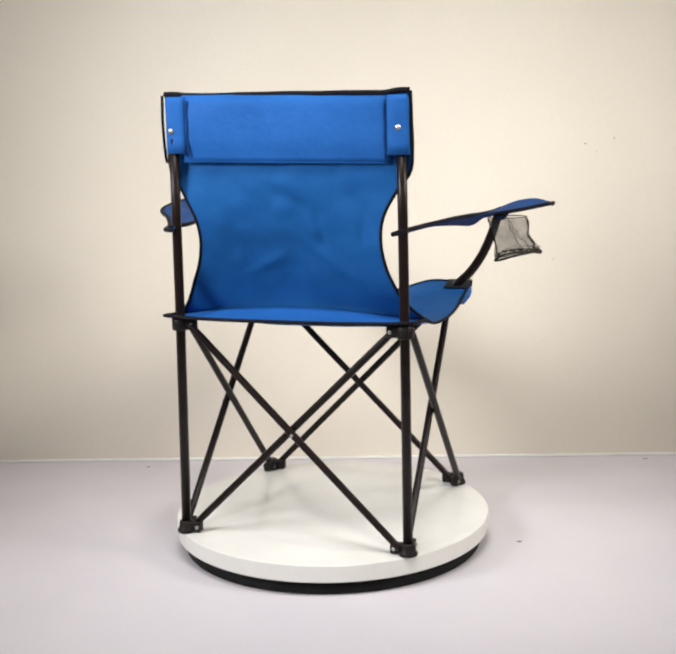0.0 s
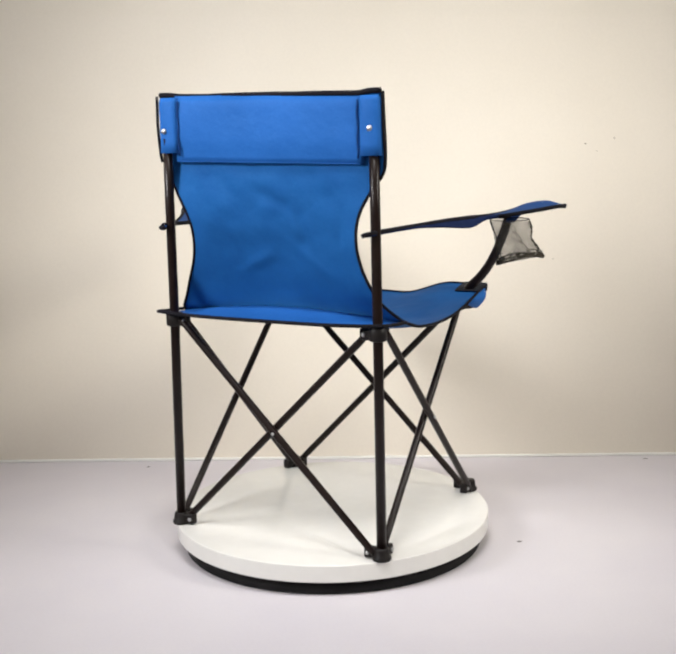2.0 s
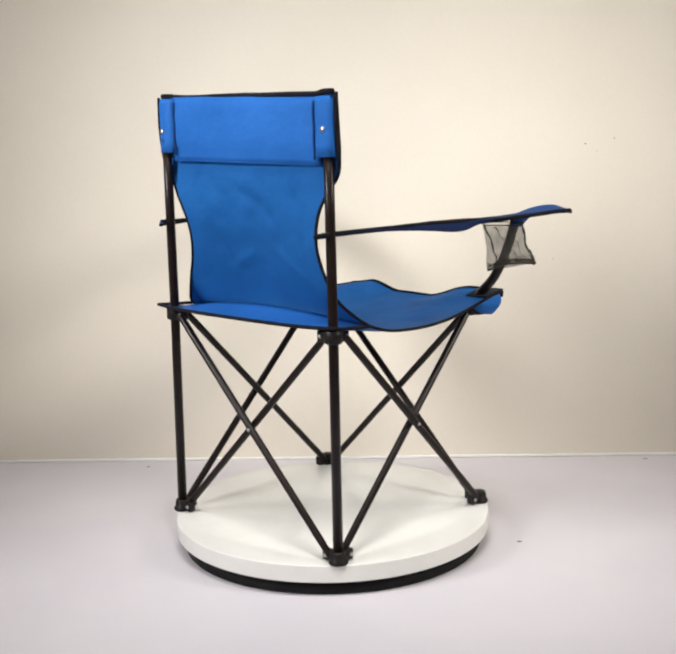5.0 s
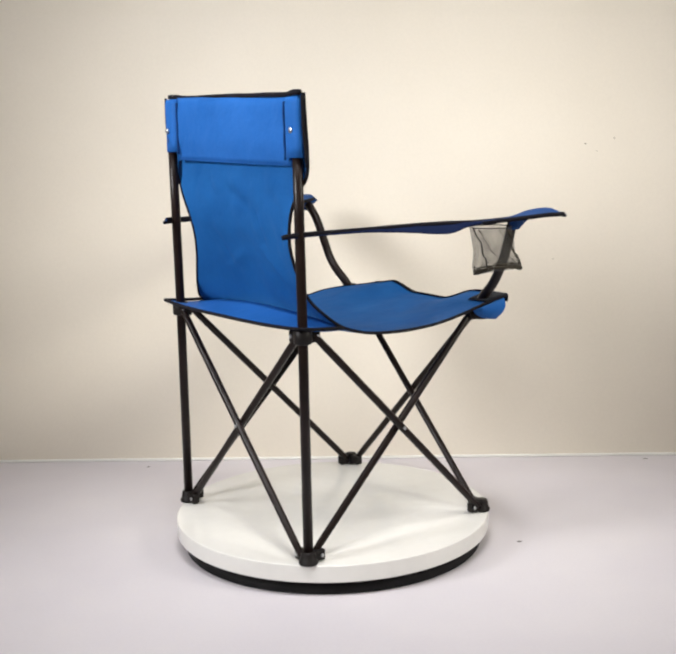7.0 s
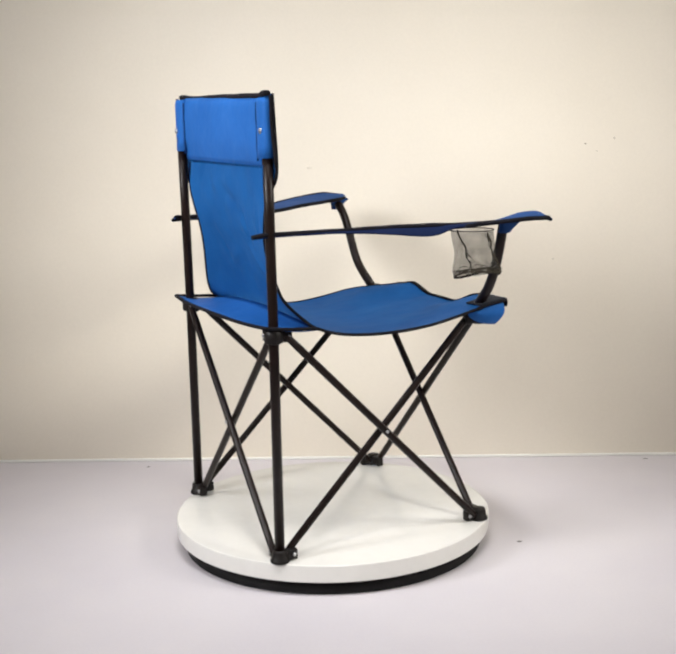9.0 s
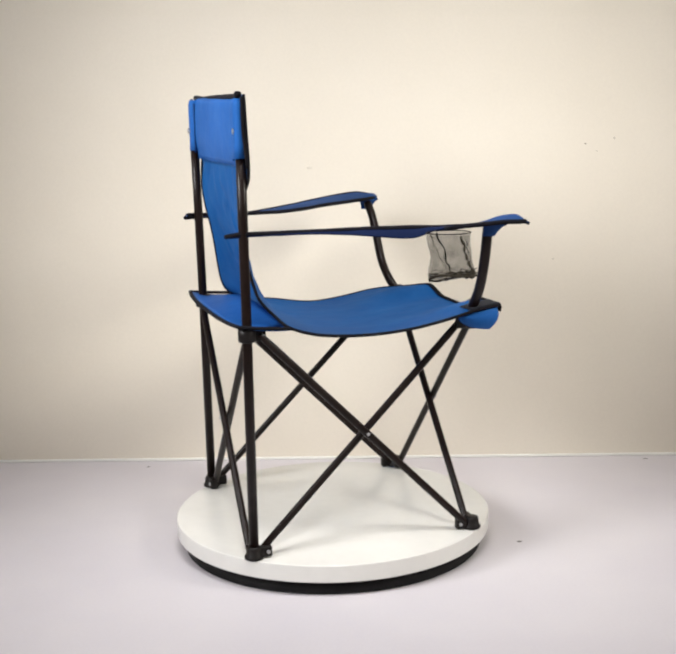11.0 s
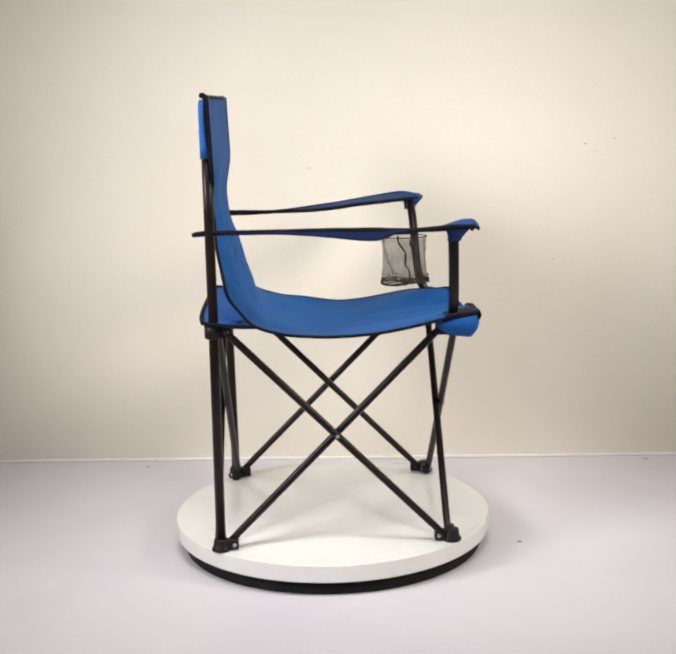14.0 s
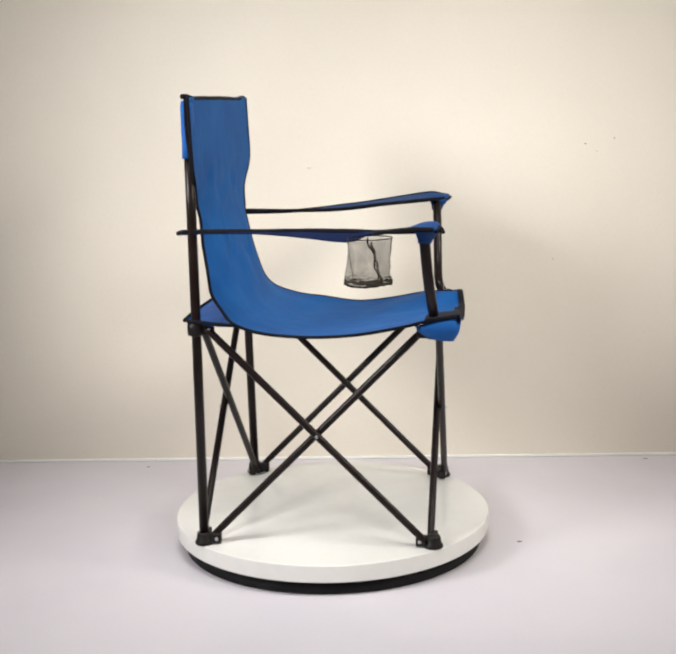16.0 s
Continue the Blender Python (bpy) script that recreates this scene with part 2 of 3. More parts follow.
def frame_of_chair():
    for corner in FEET:
        joint("foot", corner, FEET[corner], FOOT_Z, True)
        joint("corner_joint", corner, HUBS[corner], HUB_Z - (0.008 if corner[1] > 0 else 0.0), False)
    for sx in (-1, 1):
        (fx, fy), (hx, hy), (tx, ty) = FEET[sx, -1], HUBS[sx, -1], POST_TOP[sx]
        bm = bmesh.new()
        tube(bm, [(fx, fy, FOOT_Z + 0.008), (hx, hy, HUB_Z), ((hx + tx) / 2, (hy + ty) / 2, 0.60), (tx, ty, 0.730)], 0.0085, 16)
        part("rear_post", bm, M_STEEL, CHAIR, "upright black steel tube")
    # four crossed pairs of rods, one on each side of the frame
    low, high = FOOT_Z + 0.0145, HUB_Z - 0.004
    around = [(-1, -1), (1, -1), (1, 1), (-1, 1)]
    for p, q in zip(around, around[1:] + around[:1]):
        mid = (Vector(FEET[p]) + Vector(FEET[q])) / 2
        along = (Vector(FEET[q]) - Vector(FEET[p])).normalized()
        out = Vector((along.y, -along.x))
        if out.dot(mid) < 0:
            out = -out
        for first, last, s, off in ((p, q, 1, -0.0055), (q, p, -1, 0.0055)):
            fa = Vector(FEET[first]) + along * s * 0.0165 + out * off
            hb = Vector(HUBS[last]) - along * s * 0.0230 + out * off
            a, b = Vector((*fa, low)), Vector((*hb, high - (0.006 if last[1] > 0 else 0.0)))
            d = (b - a).normalized()
            pts = [a - d * 0.006, a, a + d * 0.03, b - d * 0.03, b, b + d * 0.006]
            bm = bmesh.new()
            tube(bm, pts, [0.0048, 0.0060, 0.0066, 0.0066, 0.0060, 0.0048], 14)
            rod = part("cross_rod", bm, M_STEEL, CHAIR, "slanting black steel tube")
            if s == -1:
                rivet(rod, (a + b) / 2 + Vector((*(out * 0.0068), 0)), (*out, 0), 0.003)


frame_of_chair()

ARM_R = [(0.2020, 0.206, 0.400), (0.208, 0.206, 0.424), (0.236, 0.204, 0.452), (0.259, 0.201, 0.484), (0.279, 0.198, 0.525), (0.298, 0.195, 0.578)]
ARM_L = [(-0.2060, 0.215, 0.400), (-0.209, 0.203, 0.420), (-0.235, 0.200, 0.443), (-0.256, 0.199, 0.468), (-0.282, 0.198, 0.519), (-0.303, 0.197, 0.554), (-0.333, 0.195, 0.585)]
for path in (ARM_R, ARM_L):
    bm = bmesh.new()
    tube(bm, spline(path, 26), 0.0088, 16)
    part("arm_post", bm, M_STEEL, CHAIR, "bent black steel tube under the armrest")

# sling of back and seat: half width, then y and z of its edge, then how far its middle lies off the edge
SLING = [
    (0.2205, -0.1985, 0.803, 0.000, 0.000),
    (0.2215, -0.1970, 0.750, 0.000, 0.000),
    (0.2220, -0.1955, 0.705, 0.000, 0.000),
    (0.2175, -0.1945, 0.670, 0.000, 0.000),
    (0.1950, -0.1935, 0.638, 0.004, 0.000),
    (0.1710, -0.190, 0.594, 0.007, 0.000),
    (0.1660, -0.182, 0.553, 0.015, 0.000),
    (0.1735, -0.174, 0.509, 0.021, 0.000),
    (0.1905, -0.166, 0.470, 0.022, 0.000),
    (0.2060, -0.158, 0.441, 0.014, -0.002),
    (0.2230, -0.143, 0.420, 0.001, -0.005),
    (0.2300, -0.115, 0.407, -0.010, -0.014),
    (0.2300, -0.071, 0.397, 0.000, -0.017),
    (0.2330, 0.000, 0.393, 0.000, -0.018),
    (0.2340, 0.075, 0.397, 0.000, -0.018),
    (0.2320, 0.145, 0.408, 0.000, -0.020),
    (0.2310, 0.200, 0.420, 0.000, -0.022),
    (0.2300, 0.247, 0.427, 0.004, -0.024),
]
NU, NV = 64, 120
# creases of the back: height, then x and z of both ends and the half width
CREASES = [(0.0040, (0.052, 0.605, 0.066, 0.545, 0.007)), (0.0036, (0.142, 0.610, 0.130, 0.530, 0.008)), (-0.0036, (-0.085, 0.492, -0.010, 0.528, 0.007)),
           (0.0032, (-0.100, 0.560, -0.070, 0.500, 0.008)), (-0.0030, (0.020, 0.560, 0.105, 0.490, 0.009)), (0.0026, (-0.030, 0.640, 0.040, 0.610, 0.010))]


def fold(x, z, xa, za, xb, zb, half):
    """How near a place of the back lies to a crease, from 0 to 1."""
    dx, dz = xb - xa, zb - za
    t = ((x - xa) * dx + (z - za) * dz) / (dx * dx + dz * dz)
    off = math.hypot(x - xa - min(max(t, 0), 1) * dx, z - za - min(max(t, 0), 1) * dz) / half
    return math.exp(-off * off) * (0.35 + 0.65 * math.sin(math.pi * min(max(t, 0), 1)))



def sling_grid():
    edge = spline([(w, y, z) for w, y, z, _, _ in SLING], NV)
    sag = spline([(i * 0.05, dy, dz) for i, (_, _, _, dy, dz) in enumerate(SLING)], NV)
    rows = []
    for e, s in zip(edge, sag):
        row = []
        for k in range(NU + 1):
            u = -1 + 2 * k / NU
            fore = ease(0.06, 0.22, e.y)
            bowl = (1 - fore) * (1 - abs(u) ** 2.6) + fore * ease(0.30, 0.80, 1 - abs(u))
            cut = 1 - 0.34 * ease(0.15, 0.25, e.y) if u < 0 else 1.0     # the left front corner is drawn in
            p = Vector((u * e.x * cut, e.y + s.y * bowl, e.z + s.z * bowl))
            p.x += LEAN * ease(0.42, 0.56, e.z)
            p.y -= (0.008 if u > 0 else -0.001) * u * ease(0.42, 0.47, e.z) * (1 - ease(0.61, 0.67, e.z))   # the back is wrung a little
            p.y += 0.005 * (1 - u) * ease(0.62, 0.70, e.z) - 0.008 * max(u, 0) * ease(0.425, 0.47, e.z) * (1 - ease(0.54, 0.60, e.z))
            p.z += TILT * u * ease(0.60, 0.80, e.z)
            if u < 0:       # the left edge is fuller at the waist and hangs lower along the seat
                p.x += 0.0040 * u * ease(0.43, 0.50, e.z) * (1 - ease(0.60, 0.65, e.z))
                p.z += 0.012 * u * ease(-0.06, 0.05, e.y) * ease(0.3, 1.0, -u)
            inner = (1 - abs(u) ** 6)
            on_back = ease(0.42, 0.50, e.z) * (1 - ease(0.66, 0.70, e.z))
            q = Vector((p.x * 9, p.z * 7 + p.x * 4, 3.1))
            wave = 0.0070 * noise.noise(q) + 0.0026 * noise.noise(Vector((p.x * 21 + p.z * 12, p.z * 23 - p.x * 9, 7.7))) - 0.0032 * abs(noise.noise(Vector((p.x * 13 - p.z * 15, p.z * 12 + p.x * 11, 2.2))))
            wave += sum(h * fold(p.x, p.z, *line) for h, line in CREASES)
            p.y += wave * inner * on_back
            if e.z < 0.45:
                p.z += inner * 0.0022 * noise.noise(Vector((p.x * 11, p.y * 16, 1.3)))
            row.append(p)
        rows.append(row)
    return rows


def fabric():
    rows = sling_grid()
    bm = bmesh.new()
    sheet(bm, rows)
    sling = part("seat_sling", bm, M_BLUE, CHAIR, "blue woven fabric of back and seat", thick=0.0018)
    for k in (0, NU):
        bm = bmesh.new()
        tube(bm, [r[k] for r in rows], 0.0028, 8)
        part("binding", bm, M_BIND, sling, "black edge binding")
    bm = bmesh.new()
    top = []
    for k, p in enumerate(rows[0]):
        u = -1 + 2 * k / NU
        over = ease(0.80, 0.93, u) + 0.5 * ease(0.80, 0.93, -u)     # it rides up over the post tops
        top.append(p + Vector((0, -0.003 - 0.005 * over, -0.003 + 0.0038 * over + 0.0012 * noise.noise(p * 14))))
    tube(bm, top, 0.0048, 10, 1.0)
    part("binding", bm, M_BIND, sling, "black edge binding")
    bm = bmesh.new()
    front = rows[-1]
    sheet(bm, [[p + Vector((0, dy, dz)) for p in front] for dy, dz in ((-0.006, 0.0022), (0.003, 0.002), (0.005, -0.004), (0.003, -0.012))])
    part("front_hem", bm, M_BIND, sling, "wide black hem along the front edge", thick=0.002)

    # doubled band behind the head, with a seam along its lower edge
    bm = bmesh.new()
    band = []
    for j in range(13):
        z = 0.687 + (0.800 - 0.687) * j / 12
        band.append([(x + LEAN, -0.2055 - 0.002 * math.sin(math.pi * j / 12) + 0.0045 * (1 - ease(0, 4, j)) + 0.0055 * ease(10.5, 12, j) + 0.0012 * (1 - x / 0.22) - 0.0012 * noise.noise(Vector((x * 12, z * 14, 2))), z + TILT * x / 0.22)
                     for x in (-0.186 + 0.372 * k / 24 for k in range(25))])
    sheet(bm, band)
    head = part("head_band", bm, M_PALE_BLUE, CHAIR, "smooth blue doubled band behind the head", thick=0.0015)
    bm = bmesh.new()
    tube(bm, [Vector(p) + Vector((0, -0.0012, 0)) for p in band[0]], 0.0008, 6)
    part("seam", bm, M_PALE_BLUE, head)

    # sleeves over the tops of the rear posts
    SLEEVE = {-1: -0.1930, 1: 0.2045}
    for sx in (-1, 1):
        bm = bmesh.new()
        ring = []
        for z, grow in ((0.701, 0.0006), (0.72, 0.0), (0.76, 0.0), (0.788, 0.0), (0.797, -0.002)):
            pts = []
            for k in range(20):
                a = 2 * math.pi * k / 20
                cx, cy = math.copysign(abs(math.cos(a)) ** 0.55, math.cos(a)), math.copysign(abs(math.sin(a)) ** 0.8, math.sin(a))
                pts.append(Vector((SLEEVE[sx] + (0.0178 + grow) * cx, -0.2040 - 0.0010 * sx + (0.0088 + grow) * cy, z + sx * TILT)))
            ring.append(pts + [pts[0]])
        sheet(bm, ring)
        bmesh.ops.remove_doubles(bm, verts=bm.verts, dist=0.0001)
        sleeve = part("post_sleeve", bm, M_PALE_BLUE, CHAIR, "blue fabric sleeve over the post's top", thick=0.0014)
        rivet(sleeve, ({-1: -0.1985, 1: 0.2065}[sx], -0.2135, 0.742 + sx * TILT * 0.3), (0, -1, 0), 0.0050)
        bm = bmesh.new()
        seam_x = SLEEVE[sx] - sx * 0.0215
        tube(bm, [(seam_x + 0.0008 * math.sin(k * 1.3), -0.2085 - 0.0015 * sx, 0.697 + 0.0085 * k + sx * TILT) for k in range(12)], 0.0019, 6)
        part("seam", bm, M_SEAM, sleeve, "dark blue stitched seam")
        bm = bmesh.new()
        tube(bm, spline([(LEAN + sx * 0.2215, -0.2025, 0.800 + sx * TILT), (LEAN + sx * 0.2225, -0.2025, 0.75 + sx * TILT), (LEAN + sx * 0.2225, -0.198, 0.70 + sx * TILT), (LEAN + sx * 0.2205, -0.196, 0.685 + sx * TILT)], 14), 0.0026, 8)
        part("binding", bm, M_BIND, sleeve, "black edge binding")

    # panel from the seat's rear to the two rear joints
    bm = bmesh.new()
    front_edge = [Vector((0.227 * u, -0.145 + 0.021 * abs(u) ** 3, 0.430 - 0.019 * abs(u) ** 2)) for u in (-1 + 2 * k / 32 for k in range(33))]
    back_edge = [Vector((0.226 * u, -0.232 + 0.011 * abs(u) ** 3, 0.419 + 0.003 * abs(u) ** 4)) for u in (-1 + 2 * k / 32 for k in range(33))]
    sheet(bm, [[a.lerp(b, j / 6) + Vector((0, 0, -0.004 * math.sin(math.pi * j / 6))) for a, b in zip(front_edge, back_edge)] for j in range(7)])
    rear = part("rear_panel", bm, M_PALE_BLUE, CHAIR, "smooth blue fabric panel behind the seat", thick=0.0016)
    bm = bmesh.new()
    tube(bm, back_edge, 0.0040, 8, 0.8)
    part("binding", bm, M_BIND, rear, "black edge binding")
    for sx in (-1, 1):
        bm = bmesh.new()
        tube(bm, spline([back_edge[0 if sx < 0 else -1], (sx * 0.229, -0.185, 0.418), (sx * 0.231, -0.135, 0.414)], 14), 0.0030, 8)
        part("binding", bm, M_BIND, rear, "black edge binding")

    # front corners: dark patch round the arm post, blue fold hanging below it
    for sx in (-1, 1):
        if sx < 0:      # the left corner is drawn in under its hem
            continue
        bm = bmesh.new()
        grid = []
        for j in range(9):
            v = 0.192 + (0.249 - 0.192) * j / 8
            i = min(range(NV), key=lambda q: abs(rows[q][0].y - v) if rows[q][0].z < 0.45 else 9)
            row = []
            for k in range(9):
                u = sx * (0.80 + 0.205 * k / 8)
                src = rows[i]
                pos = (u + 1) / 2 * NU
                k0 = min(max(int(pos), 0), NU - 1)
                p = src[k0].lerp(src[k0 + 1], min(pos - k0, 1.05))
                row.append(Vector((p.x, v, p.z + 0.0035)))
            grid.append(row)
        sheet(bm, grid)
        part("corner_patch", bm, M_PATCH, CHAIR, "charcoal reinforcing patch at the seat corner", thick=0.0016)
        bm = bmesh.new()
        path = spline([(sx * 0.224, 0.182, 0.411), (sx * 0.227, 0.205, 0.418), (sx * 0.228, 0.228, 0.4235), (sx * 0.222, 0.245, 0.4250),
                       (sx * 0.190, 0.248, 0.4225), (sx * 0.140, 0.249, 0.413)], 30)
        drop = []
        for j in range(8):
            f = j / 7
            row = []
            for i, p in enumerate(path):
                s = i / 29
                depth = 0.043 * math.sin(math.pi * min(max(s * 1.02, 0), 1)) ** 0.6
                out = Vector((sx * 0.006, 0.004, 0)) * math.sin(math.pi * f)
                inward = Vector((-sx * 0.010, -0.008, 0)) * f * f
                row.append(p + out + inward + Vector((0, 0, -depth * f)))
            drop.append(row)
        sheet(bm, drop)
        part("corner_fold", bm, M_PALE_BLUE, CHAIR, "blue fabric fold hanging below the corner", thick=0.0016)


fabric()


def armrest(inner, outer, name_label, crown, hem_from):
    """A fabric strip between an inner and an outer edge, bound in black, arched by crown at its front."""
    n, m = 44, 10
    a, b = spline(inner, n, False), spline(outer, n, False)
    rows = []
    for i in range(n):
        s = i / (n - 1)
        arch = crown * ease(0.80, 0.97, s)
        rows.append([a[i].lerp(b[i], k / m) + Vector((0, 0, arch * math.sin(math.pi * k / m)
                     + 0.0012 * noise.noise(Vector((k * 0.5, i * 0.25, 4.0))))) for k in range(m + 1)])
    # rounded front end that turns down over the post
    last = rows[-1]
    for dy, dz in ((0.004, -0.001), (0.007, -0.004), (0.008, -0.008)):
        rows.append([p + Vector((0, dy, dz * (0.4 + 0.6 * math.sin(math.pi * k / m)))) for k, p in enumerate(last)])
    bm = bmesh.new()
    sheet(bm, rows[hem_from + 2 if hem_from else 0:])
    ob = part("armrest", bm, M_ARM_SHADED, CHAIR, name_label, thick=0.003)
    if hem_from:
        bm = bmesh.new()
        sheet(bm, rows[:hem_from + 3])
        part("strap", bm, M_STRAP_SHADED, ob, "blue strap that runs back to the post, shaded to dark navy", thick=0.003)
    for k, first in ((0, 0), (m, hem_from)):
        bm = bmesh.new()
        tube(bm, [r[k] for r in rows[first:n + 1]], 0.0038, 8)
        part("binding", bm, M_BIND, ob, "black edge binding")
    bm = bmesh.new()
    tube(bm, rows[-1], 0.0030, 8)
    part("binding", bm, M_BIND, ob, "black edge binding")
    return ob


INNER_R = [(0.199, -0.233, 0.5695), (0.214, -0.206, 0.574), (0.226, -0.10, 0.574), (0.240, -0.036, 0.575), (0.249, 0.007, 0.576),
           (0.264, 0.07, 0.576), (0.271, 0.10, 0.575), (0.281, 0.14, 0.575), (0.290, 0.18, 0.576), (0.294, 0.218, 0.578)]
OUTER_R = [(0.200, -0.233, 0.567), (0.215, -0.206, 0.5685), (0.230, -0.10, 0.5705), (0.246, -0.036, 0.5675), (0.257, 0.007, 0.563),
           (0.270, 0.07, 0.558), (0.290, 0.105, 0.571), (0.350, 0.140, 0.582), (0.390, 0.180, 0.588), (0.398, 0.210, 0.589)]
INNER_L = [(-0.194, -0.226, 0.579), (-0.212, -0.206, 0.578), (-0.226, -0.10, 0.574), (-0.250, 0.0, 0.574),
           (-0.270, 0.08, 0.581), (-0.286, 0.14, 0.585), (-0.302, 0.18, 0.587), (-0.323, 0.208, 0.588)]
OUTER_L = [(-0.196, -0.230, 0.574), (-0.228, -0.196, 0.572), (-0.268, -0.10, 0.571), (-0.322, 0.0, 0.577),
           (-0.375, 0.08, 0.584), (-0.385, 0.14, 0.592), (-0.375, 0.18, 0.597), (-0.352, 0.216, 0.593)]
REST_R = armrest(INNER_R, OUTER_R, "blue fabric armrest over the cup holder, shaded to navy", 0.012, 30)
REST_L = armrest(INNER_L, OUTER_L, "blue fabric armrest without cup holder, shaded to navy", 0.004, 0)


def post_pocket(rest, at, tilt):
    """The fabric pocket by which an armrest sits on its post: wide at the rest, narrow below."""
    bm = bmesh.new()
    rings = []
    for f in (0.0, 0.25, 0.5, 0.75, 1.0):
        r = 0.0104 + 0.011 * f ** 1.8
        ring = []
        for k in range(21):
            a = 2 * math.pi * (k % 20) / 20
            wob = 1 + 0.08 * noise.noise(Vector((math.cos(a) * 2, math.sin(a) * 2, f * 2 + at[0])))
            ring.append(Vector(at) + Vector((r * wob * math.cos(a) * 0.85 + tilt * f * 0.012, r * wob * math.sin(a) + 0.005 * f, -0.022 + 0.022 * f)))
        rings.append(ring)
    sheet(bm, rings)
    bmesh.ops.remove_doubles(bm, verts=bm.verts, dist=0.0001)
    part("post_pocket", bm, M_ARM_SHADED, rest, "blue fabric pocket over the post's top, shaded to navy", thick=0.0014)


post_pocket(REST_R, (0.297, 0.196, 0.580), 1)
post_pocket(REST_L, (-0.333, 0.195, 0.586), 0)


def cup_holder():
    """A net pocket under the right armrest: a top rim, a slack wall, a dark bottom seam."""
    top, low, rt, rl = Vector((0.326, 0.111, 0.568)), Vector((0.345, 0.109, 0.499)), 0.036, 0.041
    nseg, nring = 36, 9
    rows = []
    for j in range(nring):
        f = j / (nring - 1)
        c = top.lerp(low, f)
        r = rt + (rl - rt) * f - 0.004 * math.sin(math.pi * f)
        row = []
        for k in range(nseg + 1):
            a = 2 * math.pi * (k % nseg) / nseg
            slack = (0.0018 + 0.0050 * f) * noise.noise(Vector((math.cos(a) * 2.2, math.sin(a) * 2.2, f * 3)))
            droop = -0.003 * f * math.sin(a * 2 + 0.6) + 0.008 * f * math.cos(a)
            tuck = 1 - 0.10 * f * f
            row.append(c + Vector(((r + slack) * math.cos(a), (r + slack) * tuck * math.sin(a), droop)))
        rows.append(row)
    bm = bmesh.new()
    sheet(bm, rows)
    hub = bm.verts.new(low + Vector((0, 0, -0.004)))
    bm.verts.ensure_lookup_table()
    base = bm.verts[(nring - 1) * (nseg + 1):nring * (nseg + 1)]
    for k in range(nseg):
        bm.faces.new((base[k], base[k + 1], hub))
    bmesh.ops.remove_doubles(bm, verts=bm.verts, dist=0.0001)
    cup = part("cup_holder", bm, M_NET, CHAIR, "grey net cup holder with dark seams")
    # gathered hem round the bottom: three slack strands of uneven thickness
    for lift, seed, r0, r1 in ((0.0, 9.0, 0.0016, 0.0036), (0.0045, 4.0, 0.0008, 0.0030), (0.009, 2.0, 0.0004, 0.0016)):
        bm = bmesh.new()
        ring = []
        for k in range(nseg):
            wob = noise.noise(Vector((math.cos(2 * math.pi * k / nseg) * 2.5, math.sin(2 * math.pi * k / nseg) * 2.5, seed)))
            ring.append(rows[-1][k].lerp(low, 0.05 * max(wob, 0)) + Vector((0, 0, lift * (1 + 0.9 * wob))))
        tube(bm, ring, [r0 + r1 * abs(noise.noise(Vector((k * 0.5, 0, seed)))) for k in range(nseg)], 8, closed=True)
        part("bottom_seam", bm, M_NETEDGE, cup, "dark gathered hem round the net's bottom")
    bm = bmesh.new()
    tube(bm, [p + Vector((0, 0, 0.002)) for p in rows[0][:-1]], 0.0010, 8, closed=True)
    part("rim", bm, M_BIND, cup, "black rim of the cup holder")
    # two loose folds of doubled net and two thin seams
    for k0, turn, r0, r1 in ((1, 3, 0.0010, 0.0030), (19, -4, 0.0008, 0.0026), (11, -3, 0.0004, 0.0009), (28, 5, 0.0004, 0.0012)):
        bm = bmesh.new()
        pts = [rows[j][(k0 + round(turn * j / (nring - 1) + 1.2 * noise.noise(Vector((k0, j * 0.5, 6))))) % nseg] for j in range(nring)]
        tube(bm, spline(pts, 24), [r0 + r1 * abs(noise.noise(Vector((k0 * 3.3, j * 0.35, 1)))) for j in range(24)], 6)
        part("side_seam", bm, M_NETEDGE, cup, "dark gathered seam of the net")


cup_holder()


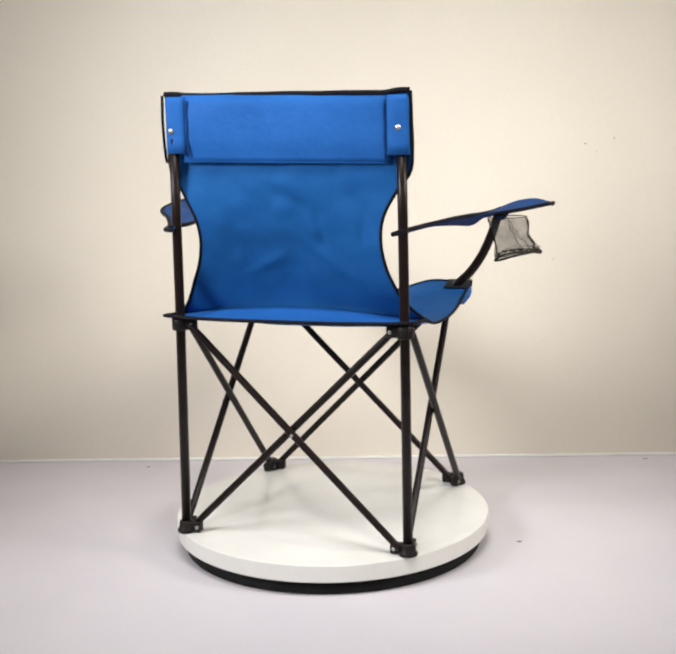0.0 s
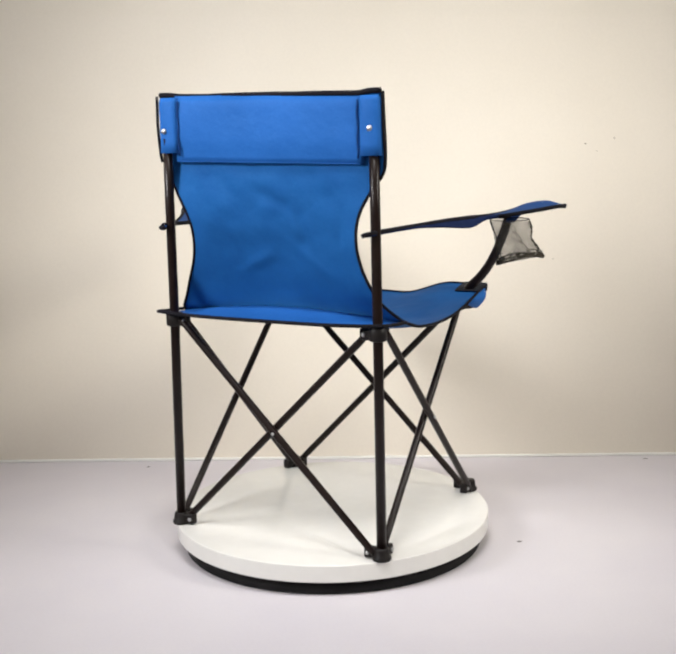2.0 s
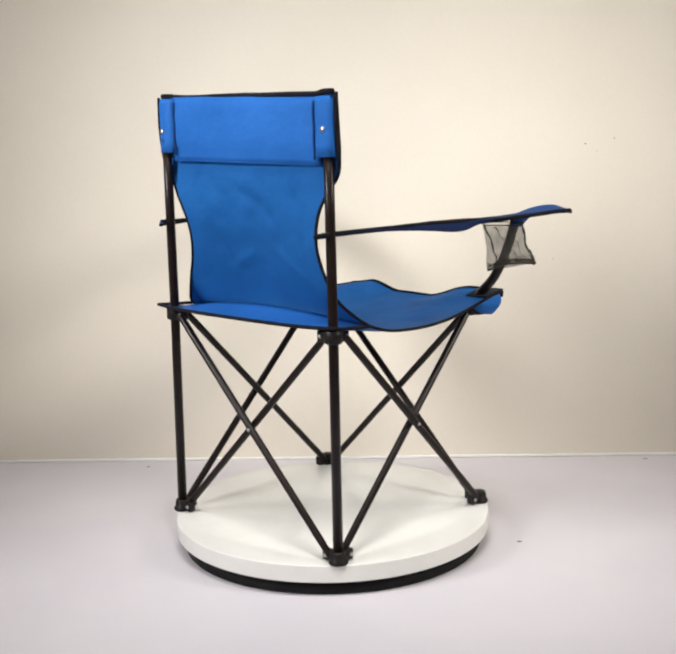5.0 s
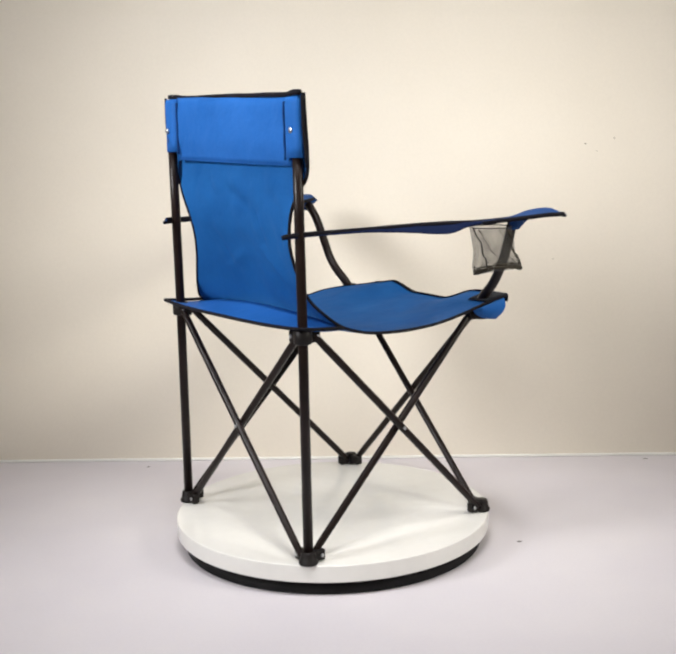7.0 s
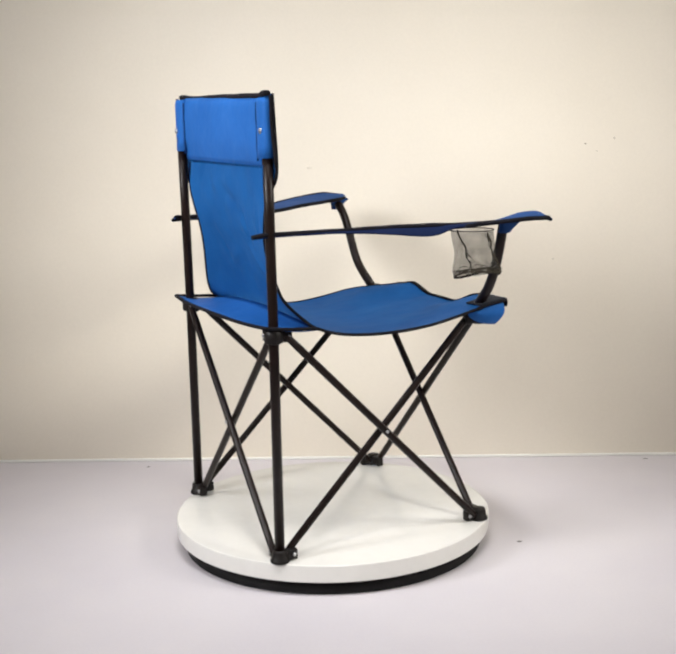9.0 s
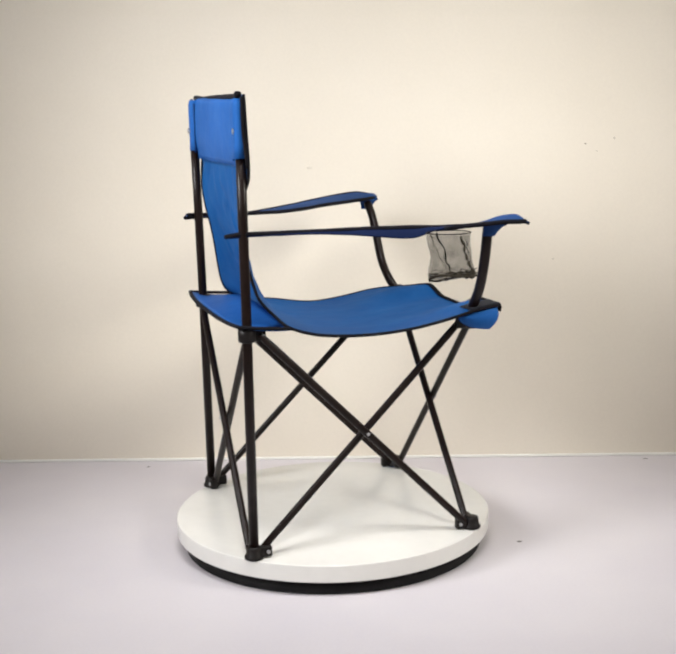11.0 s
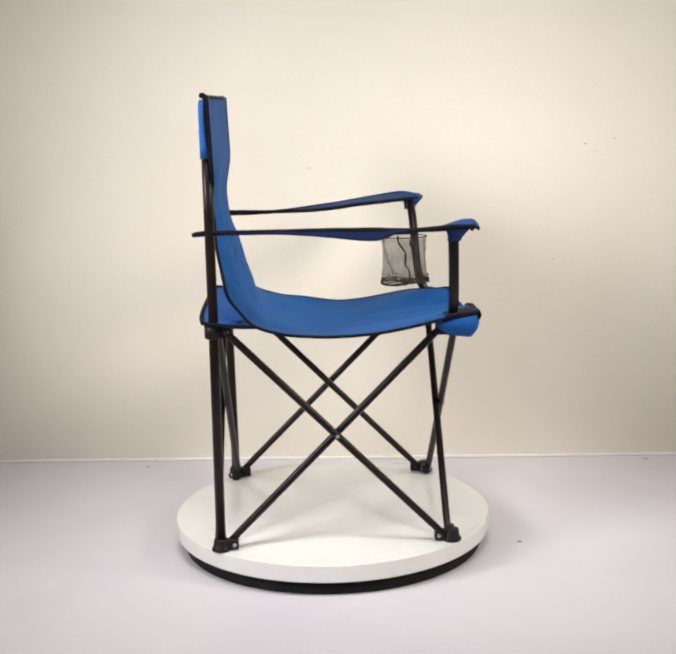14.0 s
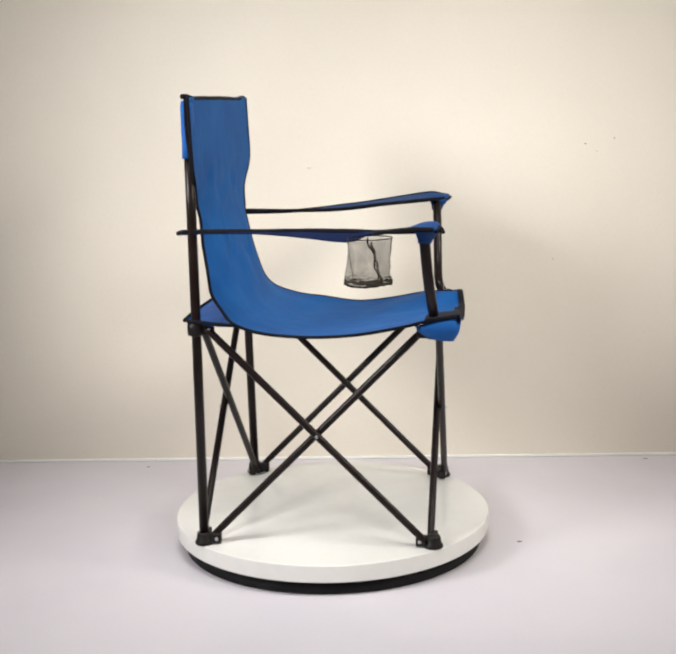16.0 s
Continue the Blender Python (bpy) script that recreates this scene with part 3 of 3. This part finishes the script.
# ---- specks on wall and floor ----
SPECKS_WALL = [(0.6583, 0.7475, 0.0016), (0.5934, 0.7364, 0.0019), (0.6199, 0.7193, 0.0012), (0.5226, 0.4744, 0.0012)]
SPECKS_FLOOR = [(-0.436, 0.4912, 0.0032), (0.740, 0.4463, 0.0036), (0.3554, -0.0628, 0.0036)]


M_FAINT = two_tone("faint_wall_mark", (0.30, 0.26, 0.20), (0.40, 0.35, 0.28), 90.0, 0.8)


M_SMUDGE = two_tone("pale_wall_smudge", (0.66, 0.605, 0.515), (0.71, 0.65, 0.555), 60.0, 0.8)


def speck(at, r, upright):
    bm = bmesh.new()
    lathe(bm, [(r, 0.0), (r * 0.8, 0.0003), (r * 0.3, 0.0005)], sides=10)
    ob = part("speck", bm, M_FAINT if upright else M_SPECK)
    ob.matrix_world = (pose(*at, 90, 0, WALL_TURN) if upright else pose(*at)) @ Matrix.Diagonal((1.5, 0.8, 1, 1))
    return tagged(ob, "small dark speck of dirt", "speck", "specks of dirt")


def specks():
    side = (WALL_B - WALL_A).normalized()
    out = Vector((side.y, -side.x, 0))
    for along, z, r in SPECKS_WALL:
        p = WALL_MID + side * along + out * 0.0002
        speck((p.x, p.y, z), r, True)
    p = WALL_MID + side * -0.037 + out * 0.0003
    smudge = speck((p.x, p.y, 0.697), 0.0045, True)
    smudge.data.materials[0] = M_SMUDGE
    for x, y, r in SPECKS_FLOOR:
        speck((x, y, 0.0002), r, False)


specks()


# ---- what moves ----
for ob in CHAIR.children_recursive:      # the chair's base is the underside of its feet
    ob.data.transform(Matrix.Translation((0, 0, -FOOT_Z)))


def motions():
    turns = [(0, -19.08), (2, -28.84), (4, -38.71), (6, -48.68), (8, -58.63), (10, -68.42), (12, -78.09), (14, -87.84), (16, -97.55)]
    walk(CHAIR, [(t, pose(0, 0, BOARD_TOP, 0, 0, a) @ pose(-0.0045, 0.002, 0)) for t, a in turns])
    walk(PLATTER, [(t, pose(0, 0, 0, 0, 0, a)) for t, a in turns])


motions()
